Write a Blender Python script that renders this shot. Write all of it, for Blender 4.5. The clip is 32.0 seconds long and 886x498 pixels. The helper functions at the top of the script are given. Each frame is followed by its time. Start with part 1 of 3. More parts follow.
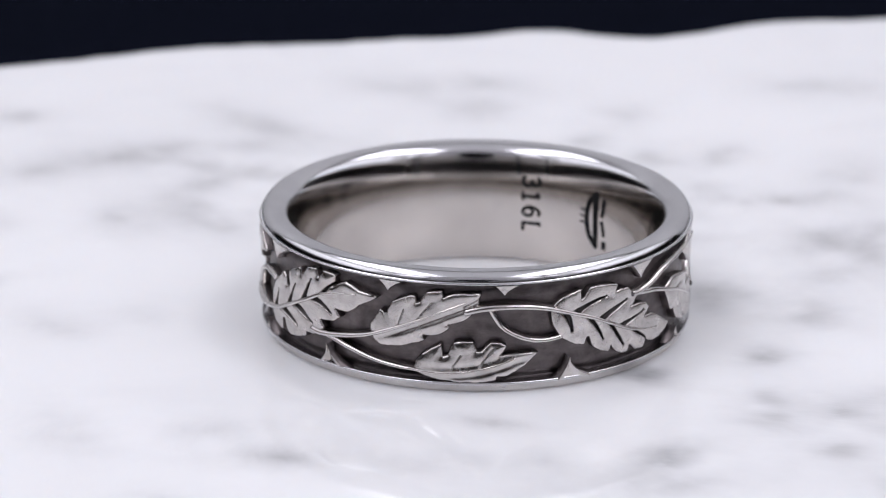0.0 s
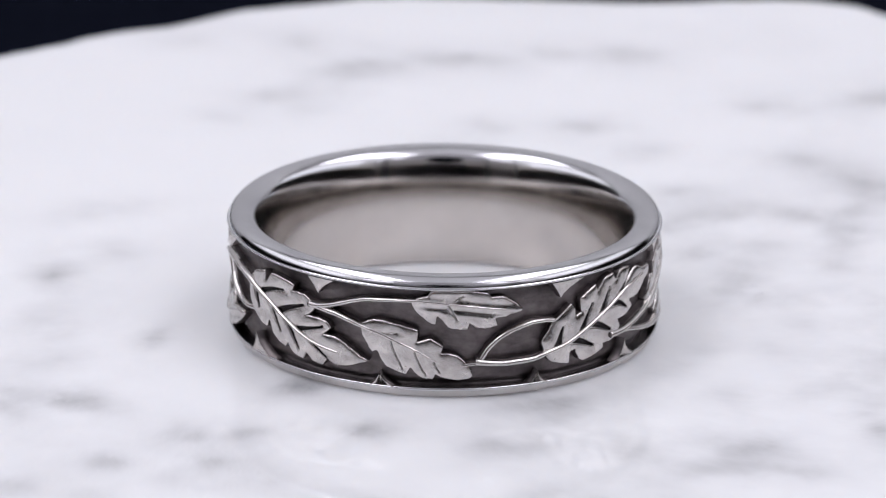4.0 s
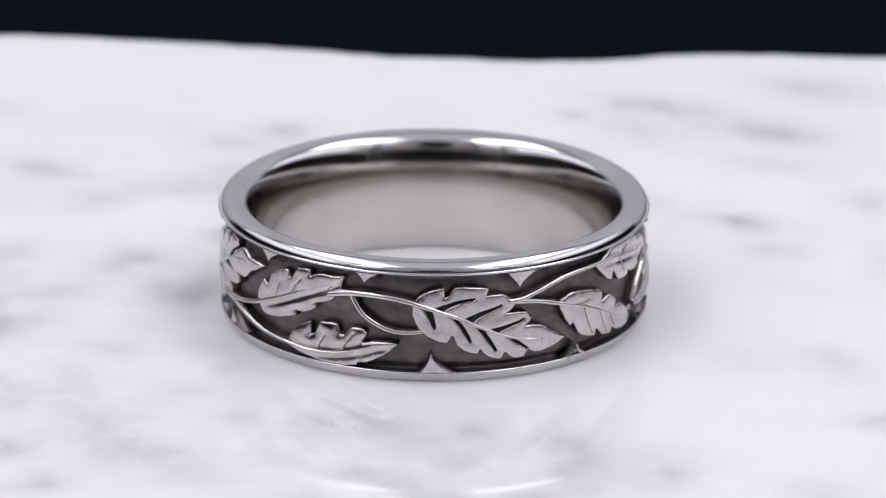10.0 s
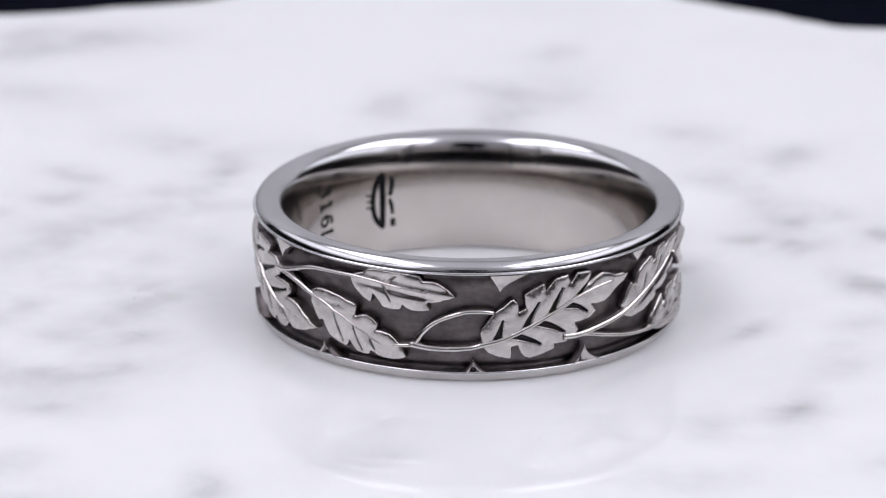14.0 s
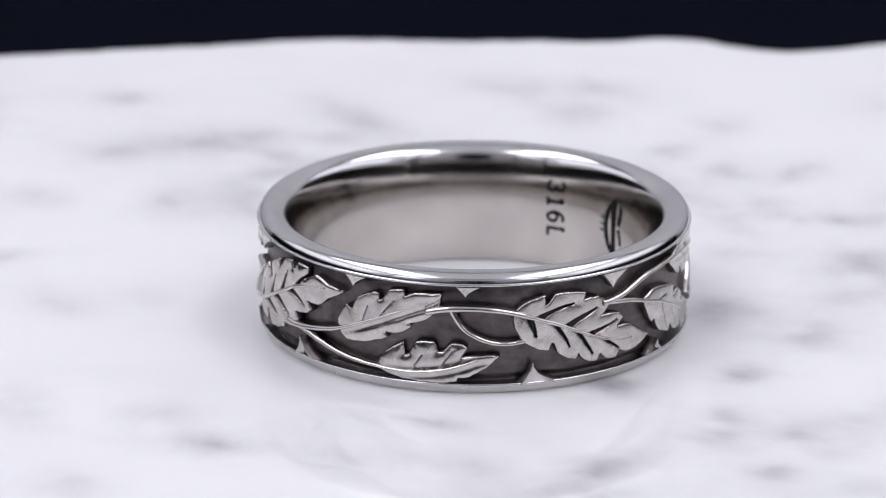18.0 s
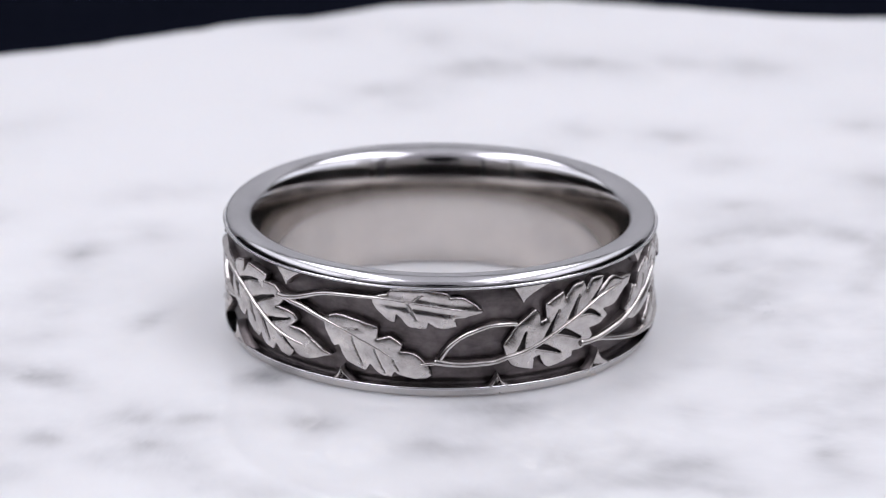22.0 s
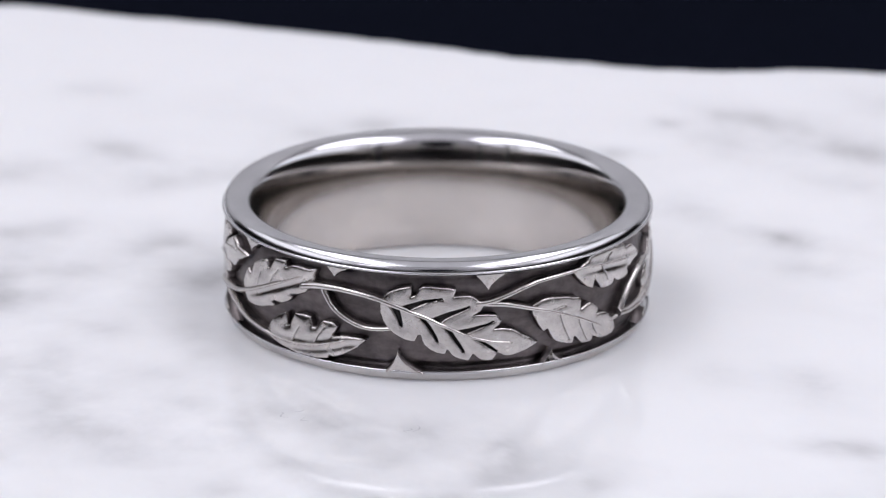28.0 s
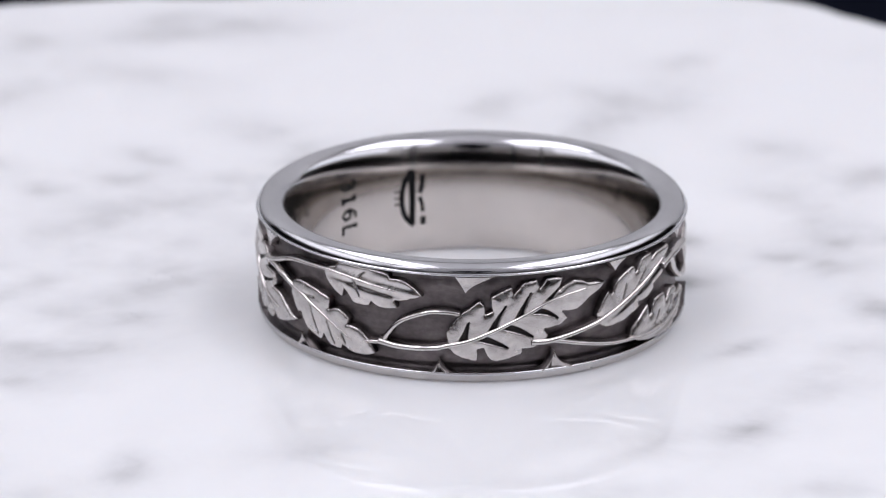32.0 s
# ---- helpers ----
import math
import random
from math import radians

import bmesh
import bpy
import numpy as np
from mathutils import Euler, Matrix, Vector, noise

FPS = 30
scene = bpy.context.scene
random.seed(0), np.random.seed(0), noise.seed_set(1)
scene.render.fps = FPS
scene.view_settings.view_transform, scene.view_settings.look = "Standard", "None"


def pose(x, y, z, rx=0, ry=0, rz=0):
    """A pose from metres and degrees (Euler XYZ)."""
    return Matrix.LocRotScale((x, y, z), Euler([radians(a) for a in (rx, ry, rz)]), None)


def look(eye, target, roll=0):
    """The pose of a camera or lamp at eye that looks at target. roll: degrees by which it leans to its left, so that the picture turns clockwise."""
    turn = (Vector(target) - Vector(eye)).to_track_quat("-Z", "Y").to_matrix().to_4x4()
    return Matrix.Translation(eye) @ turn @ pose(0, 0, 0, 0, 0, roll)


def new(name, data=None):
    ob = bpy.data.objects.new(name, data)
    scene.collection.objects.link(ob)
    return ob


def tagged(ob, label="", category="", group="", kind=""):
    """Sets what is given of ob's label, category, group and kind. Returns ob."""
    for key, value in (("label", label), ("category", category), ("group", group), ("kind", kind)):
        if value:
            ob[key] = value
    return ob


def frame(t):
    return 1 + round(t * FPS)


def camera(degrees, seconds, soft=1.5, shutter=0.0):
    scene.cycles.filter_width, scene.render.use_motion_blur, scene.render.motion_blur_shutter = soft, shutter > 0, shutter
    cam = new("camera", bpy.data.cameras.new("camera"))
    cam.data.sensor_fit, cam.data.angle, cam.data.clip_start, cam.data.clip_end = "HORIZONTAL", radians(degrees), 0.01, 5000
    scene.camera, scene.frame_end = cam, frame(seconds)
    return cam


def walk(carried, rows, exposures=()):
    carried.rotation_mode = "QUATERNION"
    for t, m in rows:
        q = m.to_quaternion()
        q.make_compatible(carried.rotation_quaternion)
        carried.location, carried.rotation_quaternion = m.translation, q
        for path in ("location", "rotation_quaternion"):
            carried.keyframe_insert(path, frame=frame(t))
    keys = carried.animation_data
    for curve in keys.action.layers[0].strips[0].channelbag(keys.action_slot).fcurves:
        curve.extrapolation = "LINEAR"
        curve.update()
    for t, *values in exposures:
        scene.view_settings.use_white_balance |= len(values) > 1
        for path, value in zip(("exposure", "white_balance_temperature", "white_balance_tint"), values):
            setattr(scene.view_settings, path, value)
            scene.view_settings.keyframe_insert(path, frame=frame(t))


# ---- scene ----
from mathutils import geometry

# A patterned steel ring on a turning marble slab, seen by a still macro camera. Work is in millimetres, scaled by MM.
MM = 0.001
TAU = 2 * math.pi

# ---- camera ----
EYE = (0.0, -0.219744, 0.080747)
PITCH, YAW, ROLL = radians(19.364), radians(-0.113), 0.367
AIM = tuple(e + d for e, d in zip(EYE, (math.sin(YAW) * math.cos(PITCH), math.cos(YAW) * math.cos(PITCH), -math.sin(PITCH))))
cam = camera(11.122, 32.0, soft=1.2)
cam.data.dof.use_dof = True
cam.data.dof.focus_distance = 0.222
cam.data.dof.aperture_fstop = 72
walk(cam, [(0, look(EYE, AIM, ROLL)), (32, look(EYE, AIM, ROLL))], exposures=[(0, 0.0), (32, 0.0)])

# ---- light ----
world = bpy.data.worlds.new("studio")
scene.world = world
world.use_nodes = True
world.node_tree.nodes["Background"].inputs[0].default_value = (0.80, 0.85, 1.0, 1)
world.node_tree.nodes["Background"].inputs[1].default_value = 0.02


def softbox(name, eye, target, wide, tall, watts, tint=(0.975, 0.97, 1.06)):
    lamp = bpy.data.lights.new(name, "AREA")
    lamp.shape, lamp.size, lamp.size_y, lamp.energy, lamp.color = "RECTANGLE", wide, tall, watts, tint
    ob = new(name, lamp)
    ob.matrix_world = look(eye, target)
    return ob


# the panel overhead is dimmest above the ring
softbox("overhead_softbox", (0.0, -0.11, 0.545), (0, -0.1099, 0), 0.34, 0.66, 0.23)
for side in (-1, 1):
    softbox("overhead_softbox", (0.295 * side, -0.11, 0.545), (0.295 * side, -0.1099, 0), 0.24, 0.66, 1.56)
for side in (-1, 1):
    softbox("front_softbox", (0.335 * side, -0.452, 0.375), (0.335 * side, 0, 0.375), 0.23, 0.17, 0.15)
    softbox("side_softbox", (0.452 * side, 0.0, 0.30), (0, 0, 0.30), 0.62, 0.20, 0.27)
# unseen fill, added so that the rim's top reflects a paler back
softbox("back_fill_panel", (0.0, 0.392, 0.17), (0, 0, 0.17), 0.80, 0.40, 0.058)


# ---- materials ----
def material(name):
    mat = bpy.data.materials.new(name)
    mat.use_nodes = True
    nt = mat.node_tree
    return mat, nt, nt.nodes["Principled BSDF"]


def node(nt, kind, **values):
    n = nt.nodes.new(kind)
    for key, value in values.items():
        n.inputs[key].default_value = value
    return n


def noise_tex(nt, scale, detail=4.0, rough=0.55, distortion=0.0):
    tc = nt.nodes.new("ShaderNodeTexCoord")
    n = node(nt, "ShaderNodeTexNoise", Scale=scale, Detail=detail, Roughness=rough, Distortion=distortion)
    nt.links.new(tc.outputs["Object"], n.inputs["Vector"])
    return n


def ramp(nt, source, low, high, a, b):
    r = nt.nodes.new("ShaderNodeMapRange")
    r.inputs["From Min"].default_value, r.inputs["From Max"].default_value = low, high
    r.inputs["To Min"].default_value, r.inputs["To Max"].default_value = a, b
    nt.links.new(source, r.inputs["Value"])
    return r.outputs["Result"]


def tint(nt, source, dark, light):
    c = nt.nodes.new("ShaderNodeValToRGB")
    c.color_ramp.elements[0].color, c.color_ramp.elements[1].color = (*dark, 1), (*light, 1)
    nt.links.new(source, c.inputs["Fac"])
    return c.outputs["Color"]


def relief(nt, bsdf, source, strength, distance):
    b = node(nt, "ShaderNodeBump", Strength=strength, Distance=distance)
    nt.links.new(source, b.inputs["Height"])
    nt.links.new(b.outputs["Normal"], bsdf.inputs["Normal"])


def steel(name, dark, light, rough_low, rough_high, grain, bump, bump_scale):
    mat, nt, bsdf = material(name)
    bsdf.inputs["Metallic"].default_value = 1.0
    wide = noise_tex(nt, grain, 5.0)
    fine = noise_tex(nt, bump_scale, 3.0)
    nt.links.new(tint(nt, ramp(nt, wide.outputs["Fac"], 0.3, 0.7, 0, 1), dark, light), bsdf.inputs["Base Color"])
    nt.links.new(ramp(nt, wide.outputs["Fac"], 0.35, 0.7, rough_low, rough_high), bsdf.inputs["Roughness"])
    relief(nt, bsdf, fine.outputs["Fac"], bump, 0.00003)
    return mat


polished = steel("polished_steel", (0.62, 0.612, 0.628), (0.70, 0.692, 0.708), 0.11, 0.16, 400, 0.05, 1500)
satin = steel("satin_steel", (0.55, 0.525, 0.515), (0.66, 0.635, 0.62), 0.16, 0.28, 700, 0.2, 1400)
bore_steel = steel("bore_steel", (0.535, 0.500, 0.474), (0.625, 0.589, 0.559), 0.10, 0.16, 300, 0.25, 230)
leaf_steel = steel("leaf_steel", (0.485, 0.457, 0.44), (0.592, 0.56, 0.541), 0.17, 0.30, 1500, 0.16, 2200)
vine_steel = steel("vine_steel", (0.54, 0.51, 0.494), (0.643, 0.61, 0.592), 0.10, 0.20, 1200, 0.08, 1800)
patina = steel("oxidised_steel", (0.126, 0.110, 0.110), (0.208, 0.182, 0.182), 0.36, 0.55, 1400, 0.6, 3200)


def brushed(mat):
    """Darker streaks of oxide run round the ring, broken into blotches."""
    nt = mat.node_tree
    bsdf = nt.nodes["Principled BSDF"]
    tc = nt.nodes.new("ShaderNodeTexCoord")
    lay = nt.nodes.new("ShaderNodeMapping")
    lay.inputs["Scale"].default_value = (0.6, 0.6, 1.5)
    nt.links.new(tc.outputs["Object"], lay.inputs["Vector"])
    streak = node(nt, "ShaderNodeTexNoise", Scale=1500, Detail=5.0, Roughness=0.65, Distortion=0.4)
    nt.links.new(lay.outputs["Vector"], streak.inputs["Vector"])
    blotch = noise_tex(nt, 420, 4.0, 0.6)
    both = nt.nodes.new("ShaderNodeMath")
    both.operation = "MULTIPLY"
    nt.links.new(ramp(nt, streak.outputs["Fac"], 0.35, 0.65, 0.78, 1.12), both.inputs[0])
    nt.links.new(ramp(nt, blotch.outputs["Fac"], 0.32, 0.62, 0.68, 1.15), both.inputs[1])
    mix = nt.nodes.new("ShaderNodeMix")
    mix.data_type, mix.blend_type = "RGBA", "MULTIPLY"
    mix.inputs["Factor"].default_value = 1.0
    nt.links.new(bsdf.inputs["Base Color"].links[0].from_socket, mix.inputs[6])
    nt.links.new(both.outputs[0], mix.inputs[7])
    nt.links.new(mix.outputs[2], bsdf.inputs["Base Color"])


brushed(patina)


def grooved(mat):
    """Oxide lies in the grooves of the leaves, by the point attribute of that name."""
    nt = mat.node_tree
    bsdf = nt.nodes["Principled BSDF"]
    at = nt.nodes.new("ShaderNodeAttribute")
    at.attribute_name = "groove"
    for socket, value in (("Base Color", (0.055, 0.05, 0.05, 1)), ("Roughness", (0.5, 0.5, 0.5, 1))):
        mix = nt.nodes.new("ShaderNodeMix")
        mix.data_type = "RGBA"
        nt.links.new(ramp(nt, at.outputs["Fac"], 0.08, 0.4, 0, 1), mix.inputs["Factor"])
        nt.links.new(bsdf.inputs[socket].links[0].from_socket, mix.inputs[6])
        mix.inputs[7].default_value = value
        nt.links.new(mix.outputs[2], bsdf.inputs[socket])


grooved(leaf_steel)


def smudged(mat, scale, low, high):
    """Thin uneven oxide left on the high metal, in blotches that run into fine streaks."""
    nt = mat.node_tree
    bsdf = nt.nodes["Principled BSDF"]
    blotch = noise_tex(nt, scale, 6.0, 0.68, 0.8)
    mix = nt.nodes.new("ShaderNodeMix")
    mix.data_type, mix.blend_type = "RGBA", "MULTIPLY"
    mix.inputs["Factor"].default_value = 1.0
    nt.links.new(bsdf.inputs["Base Color"].links[0].from_socket, mix.inputs[6])
    nt.links.new(ramp(nt, blotch.outputs["Fac"], 0.34, 0.62, low, high), mix.inputs[7])
    nt.links.new(mix.outputs[2], bsdf.inputs["Base Color"])


smudged(leaf_steel, 650, 0.88, 1.16)
smudged(vine_steel, 900, 0.92, 1.10)


def plain(name, dark, light, rough, scale, bump=0.2, distance=0.0002):
    mat, nt, bsdf = material(name)
    n = noise_tex(nt, scale, 5.0)
    nt.links.new(tint(nt, ramp(nt, n.outputs["Fac"], 0.3, 0.7, 0, 1), dark, light), bsdf.inputs["Base Color"])
    bsdf.inputs["Roughness"].default_value = rough
    relief(nt, bsdf, n.outputs["Fac"], bump, distance)
    return mat


enamel = plain("black_engraving", (0.006, 0.006, 0.007), (0.012, 0.012, 0.013), 0.7, 4000)
enamel.node_tree.nodes["Principled BSDF"].inputs["Specular IOR Level"].default_value = 0.1
black_metal = plain("black_painted_metal", (0.012, 0.012, 0.013), (0.02, 0.02, 0.021), 0.45, 200)
velvet = plain("black_cloth", (0.0040, 0.0050, 0.0092), (0.0058, 0.0068, 0.0125), 1.0, 900, 0.1)
velvet.node_tree.nodes["Principled BSDF"].inputs["Specular IOR Level"].default_value = 0.0

gloom = plain("brown_room_paint", (0.42, 0.315, 0.295), (0.52, 0.395, 0.37), 0.9, 20)

tent = plain("white_tent_cloth", (0.74, 0.74, 0.74), (0.80, 0.80, 0.80), 0.9, 300, 0.1)
# the same cloth with dimness put into its colour, for the front's reflection
dimmed_tent = plain("dimmed_tent_cloth", (0.42, 0.41, 0.42), (0.50, 0.49, 0.50), 0.9, 300, 0.1)


def marble_material():
    mat, nt, bsdf = material("polished_marble")
    vein = nt.nodes.new("ShaderNodeAttribute")
    vein.attribute_name = "vein"
    tc = nt.nodes.new("ShaderNodeTexCoord")
    lay = nt.nodes.new("ShaderNodeMapping")
    lay.inputs["Rotation"].default_value = (0, 0, radians(45))
    lay.inputs["Scale"].default_value = (0.8, 1.0, 1.0)
    nt.links.new(tc.outputs["Object"], lay.inputs["Vector"])
    cloud = node(nt, "ShaderNodeTexNoise", Scale=55, Detail=4.0, Roughness=0.55, Distortion=0.6)
    grain = node(nt, "ShaderNodeTexNoise", Scale=260, Detail=6.0, Roughness=0.62, Distortion=0.8)
    nt.links.new(lay.outputs["Vector"], cloud.inputs["Vector"])
    nt.links.new(lay.outputs["Vector"], grain.inputs["Vector"])
    wobble = nt.nodes.new("ShaderNodeMath")
    wobble.operation = "MULTIPLY"
    nt.links.new(vein.outputs["Fac"], wobble.inputs[0])
    nt.links.new(ramp(nt, grain.outputs["Fac"], 0.3, 0.7, 0.82, 1.17), wobble.inputs[1])
    whole = nt.nodes.new("ShaderNodeMath")
    whole.operation = "ADD"
    nt.links.new(wobble.outputs[0], whole.inputs[0])
    nt.links.new(ramp(nt, cloud.outputs["Fac"], 0.5, 0.8, 0.0, 0.10), whole.inputs[1])
    nt.links.new(tint(nt, whole.outputs[0], (0.90, 0.90, 0.91), (0.19, 0.19, 0.20)), bsdf.inputs["Base Color"])
    nt.links.new(ramp(nt, grain.outputs["Fac"], 0.3, 0.7, 0.03, 0.07), bsdf.inputs["Roughness"])
    bsdf.inputs["Specular IOR Level"].default_value = 0.5
    bsdf.inputs["Subsurface Weight"].default_value = 0.5
    bsdf.inputs["Subsurface Radius"].default_value = (1.0, 0.95, 0.9)
    bsdf.inputs["Subsurface Scale"].default_value = 0.003
    return mat


marble = marble_material()
scratched = plain("scratched_marble", (0.30, 0.30, 0.32), (0.45, 0.45, 0.47), 0.7, 3000)
broken = plain("broken_marble", (0.55, 0.55, 0.56), (0.82, 0.82, 0.83), 0.6, 500, 0.6, 0.0006)


# ---- mesh helpers ----
def mesh_object(name, verts, faces, mats, slots=None, smooth=True, parent=None, label=""):
    me = bpy.data.meshes.new(name)
    me.from_pydata(verts, [], faces)
    for m in mats:
        me.materials.append(m)
    if slots is not None:
        me.polygons.foreach_set("material_index", slots)
    if smooth:
        me.polygons.foreach_set("use_smooth", [True] * len(faces))
    me.update()
    ob = new(name, me)
    ob.parent = parent
    return tagged(ob, label=label) if label else ob


def lathe(name, profile, mats, steps=288, parent=None, label="", closed=True):
    """A solid of revolution from a profile of (radius, height) in millimetres."""
    n = len(profile)
    verts = [(r * MM * math.cos(TAU * i / steps), r * MM * math.sin(TAU * i / steps), z * MM) for i in range(steps) for r, z in profile]
    faces = []
    for i in range(steps):
        a, b = i * n, (i + 1) % steps * n
        for k in range(n if closed else n - 1):
            j = (k + 1) % n
            faces.append((a + k, b + k, b + j, a + j))
    ob = mesh_object(name, verts, faces, mats, parent=parent, label=label)
    ob.data.set_sharp_from_angle(angle=radians(40))
    return ob


def arc(cx, cz, rx, rz, start, end, steps):
    return [(cx + rx * math.cos(radians(start + (end - start) * i / steps)), cz + rz * math.sin(radians(start + (end - start) * i / steps)))
            for i in range(steps + 1)]


# ---- the setting ----
def board(name, low, high, mat, label, category):
    """A panel of the setting between two corners."""
    verts = [(x, y, z) for z in (low[2], high[2]) for x, y in ((low[0], low[1]), (high[0], low[1]), (high[0], high[1]), (low[0], high[1]))]
    ob = mesh_object(name, verts, [(3, 2, 1, 0), (4, 5, 6, 7), (0, 1, 5, 4), (1, 2, 6, 5), (2, 3, 7, 6), (3, 0, 4, 7)], [mat], smooth=False)
    return tagged(ob, label, category, kind="structure")


def front_cloth(x0, x1, z0, z1, y):
    """The dimmed cloth on the camera's side; its elliptical hole stands in for the camera reflected in the ring."""
    cx, cz, rx, rz = CAMERA_OVAL
    corners = [math.atan2(z - cz, x - cx) % TAU for x in (x0, x1) for z in (z0, z1)]
    angles = sorted([TAU * (i + 0.5) / 64 for i in range(64)] + corners)
    inner, outer = [], []
    for a in angles:
        c, s = math.cos(a), math.sin(a)
        reach = min([(x1 - cx) / c if c > 1e-6 else 9, (x0 - cx) / c if c < -1e-6 else 9, (z1 - cz) / s if s > 1e-6 else 9, (z0 - cz) / s if s < -1e-6 else 9])
        outer.append((cx + reach * c, cz + reach * s))
        inner.append((cx + rx * c, cz + rz * s))
    n = len(angles)
    verts = [(x, yy, z) for yy in (y, y - 0.008) for loop in (inner, outer) for x, z in loop]
    faces = []
    for i in range(n):
        j = (i + 1) % n
        faces += [(i, j, n + j, n + i), (2 * n + j, 2 * n + i, 3 * n + i, 3 * n + j), (j, i, 2 * n + i, 2 * n + j), (n + i, n + j, 3 * n + j, 3 * n + i)]
    ob = mesh_object("wall_south", verts, faces, [dimmed_tent], smooth=False)
    return tagged(ob, "cloth front of the light tent in a dimmed grey, with a round hole", "tent wall", kind="structure")


def light_tent():
    """White cloth tent round the shooting table, open towards the camera; black cloth lies on the table."""
    z, h, w, near, far = -0.0144, 0.56, 0.46, -0.46, 0.40
    board("ground", (-1.5, -1.5, z - 0.02), (1.5, 1.5, z), velvet, "matt black cloth spread under the marble slab", "table cloth")
    cloth = "white cloth side of the light tent"
    board("wall_north", (-w, far, z), (w, far + 0.01, h), tent, cloth, "tent wall")
    board("wall_west", (-w - 0.01, near, SIDE), (-w, far + 0.01, h), tent, cloth, "tent wall")
    board("wall_east", (w, near, SIDE), (w + 0.01, far + 0.01, h), tent, cloth, "tent wall")
    board("ceiling", (-w - 0.01, near, h + 0.002), (w + 0.01, far + 0.01, h + 0.012), tent, "white cloth roof of the light tent", "tent roof")
    # the front is open near the table; a round hole in it reflects as the camera
    front_cloth(-w, w, FOOT, h, near)
    # unseen panel, added to keep the hole black in the ring's reflections
    board("camera_stand_in", (-0.13, -0.56, 0.13), (0.13, -0.54, 0.34), velvet, "unseen black panel that reflects in the ring as the dark camera", "black cloth")
    for name, low, high in (("backdrop_1", (-1.5, -1.5, z), (1.5, -1.48, 1.6)), ("backdrop_2", (-1.5, 1.48, z), (1.5, 1.5, 1.6)),
                            ("backdrop_3", (-1.5, -1.48, z), (-1.48, 1.48, 1.6)), ("backdrop_4", (1.48, -1.48, z), (1.5, 1.48, 1.6)),
                            ("backdrop_5", (-1.5, -1.5, 1.602), (1.5, 1.5, 1.62))):
        board(name, low, high, gloom, "dim brown wall of the room round the tent", "room wall")


CAMERA_OVAL = (0.0, 0.218, 0.098, 0.072)  # middle and half sizes of the hole that reflects as the dark camera
FOOT, SIDE = 0.132, 0.15  # where the cloth of the front and of the sides begins
light_tent()


def reflected_pole(turn):
    """A thin black pole on the tent's camera side, with a collar and a foot; unseen, added to reflect as a dark bar."""
    x, y = 0.43 * math.sin(radians(turn)), -0.43 * math.cos(radians(turn))
    pole = new("reflected_pole")
    pole.location = (x, y, -0.0144)
    tagged(pole, "thin black metal pole, unseen, added as a dark bar in the ring's reflections", "tent pole", "tent poles")
    for name, profile in (("shaft", [(0.1, 8), (7, 8), (7, 570), (0.1, 570)]), ("foot", [(0.1, 0), (16, 0), (16, 6), (9, 8), (0.1, 8)]), ("collar", [(7.1, 300), (11, 302), (11, 320), (7.1, 322)])):
        lathe(name, profile, [black_metal], 24, pole)


for bearing in (-46, -27, 37, 40):
    reflected_pole(bearing)


# ---- marble slab ----
# the broken outline: mean radius and the waves round it, in millimetres
OUTLINE = (55.86, 0.84, 1.73, 4.29, 2.68, 1.37, 1.52, -1.10, -4.04, -0.92, -0.06, 0.13, -0.03, -0.20, 0.13, -0.59, 1.50, -0.42, 0.06, -0.31, 0.23, -0.38, 0.29, 0.70, 0.14, -0.03, 0.24, 0.05, 0.12, 0.13, 0.16, 0.04, -0.27, 0.19, 0.18, 0.00, 0.13, -0.12, -0.07, -0.08, 0.10, 0.04, -0.05, 0.05, 0.03, -0.06, 0.05, 0.02, -0.04, -0.01, -0.06, 0.09, 0.02, 0.08, -0.03, -0.10, -0.05, -0.00, -0.04, 0.04, -0.05, -0.02, 0.03, -0.08, 0.06, -0.04, 0.00, -0.05, -0.03, 0.02, -0.00, -0.03, 0.01, -0.01, 0.02, -0.03, -0.04, 0.01, -0.02, -0.02, -0.05, 0.01, -0.01, -0.01, 0.00, -0.04, 0.04, -0.03, 0.01, -0.02, -0.02, -0.00, -0.04, 0.01, 0.02, 0.03, 0.01)


def outline(a):
    r = OUTLINE[0] + 0 * a
    for k in range(1, 49):
        r = r + OUTLINE[2 * k - 1] * np.cos(k * a) + OUTLINE[2 * k] * np.sin(k * a)
    return r + 0.05 * np.sin(97 * a + 1) + 0.05 * np.sin(139 * a) * np.sin(7 * a + 2)


VEINS = []


def vein(*spot):
    """A grey cloud in the stone: its place, half length and half width in millimetres, its turn and its depth."""
    VEINS.append(spot)


vein(8.9, -8.3, 0.7, 0.4, -50, 0.35)
vein(9.9, -9.3, 0.8, 0.5, -40, 0.28)
vein(7.1, -27.0, 0.6, 0.6, 18, 0.25)
vein(11.3, 26.2, 0.8, 0.7, -68, 0.30)
vein(20.8, 19.0, 1.0, 0.5, -11, 0.15)
vein(21.1, -23.4, 0.9, 0.7, 60, 0.25)
vein(7.8, 29.0, 0.8, 0.7, 50, 0.25)
vein(19.8, 11.3, 1.3, 1.3, -63, 0.35)
vein(18.3, 18.3, 0.5, 0.3, -23, 0.35)
vein(21.1, -11.8, 2.2, 1.0, 31, 0.20)
vein(16.0, 18.4, 0.9, 0.7, -4, 0.20)
vein(-11.0, 28.1, 0.8, 0.6, 9, 0.20)
vein(23.7, 13.8, 1.1, 0.6, 74, 0.20)
vein(10.5, -19.7, 1.2, 0.7, 56, 0.40)
vein(15.4, -14.9, 0.7, 1.1, 42, 0.30)
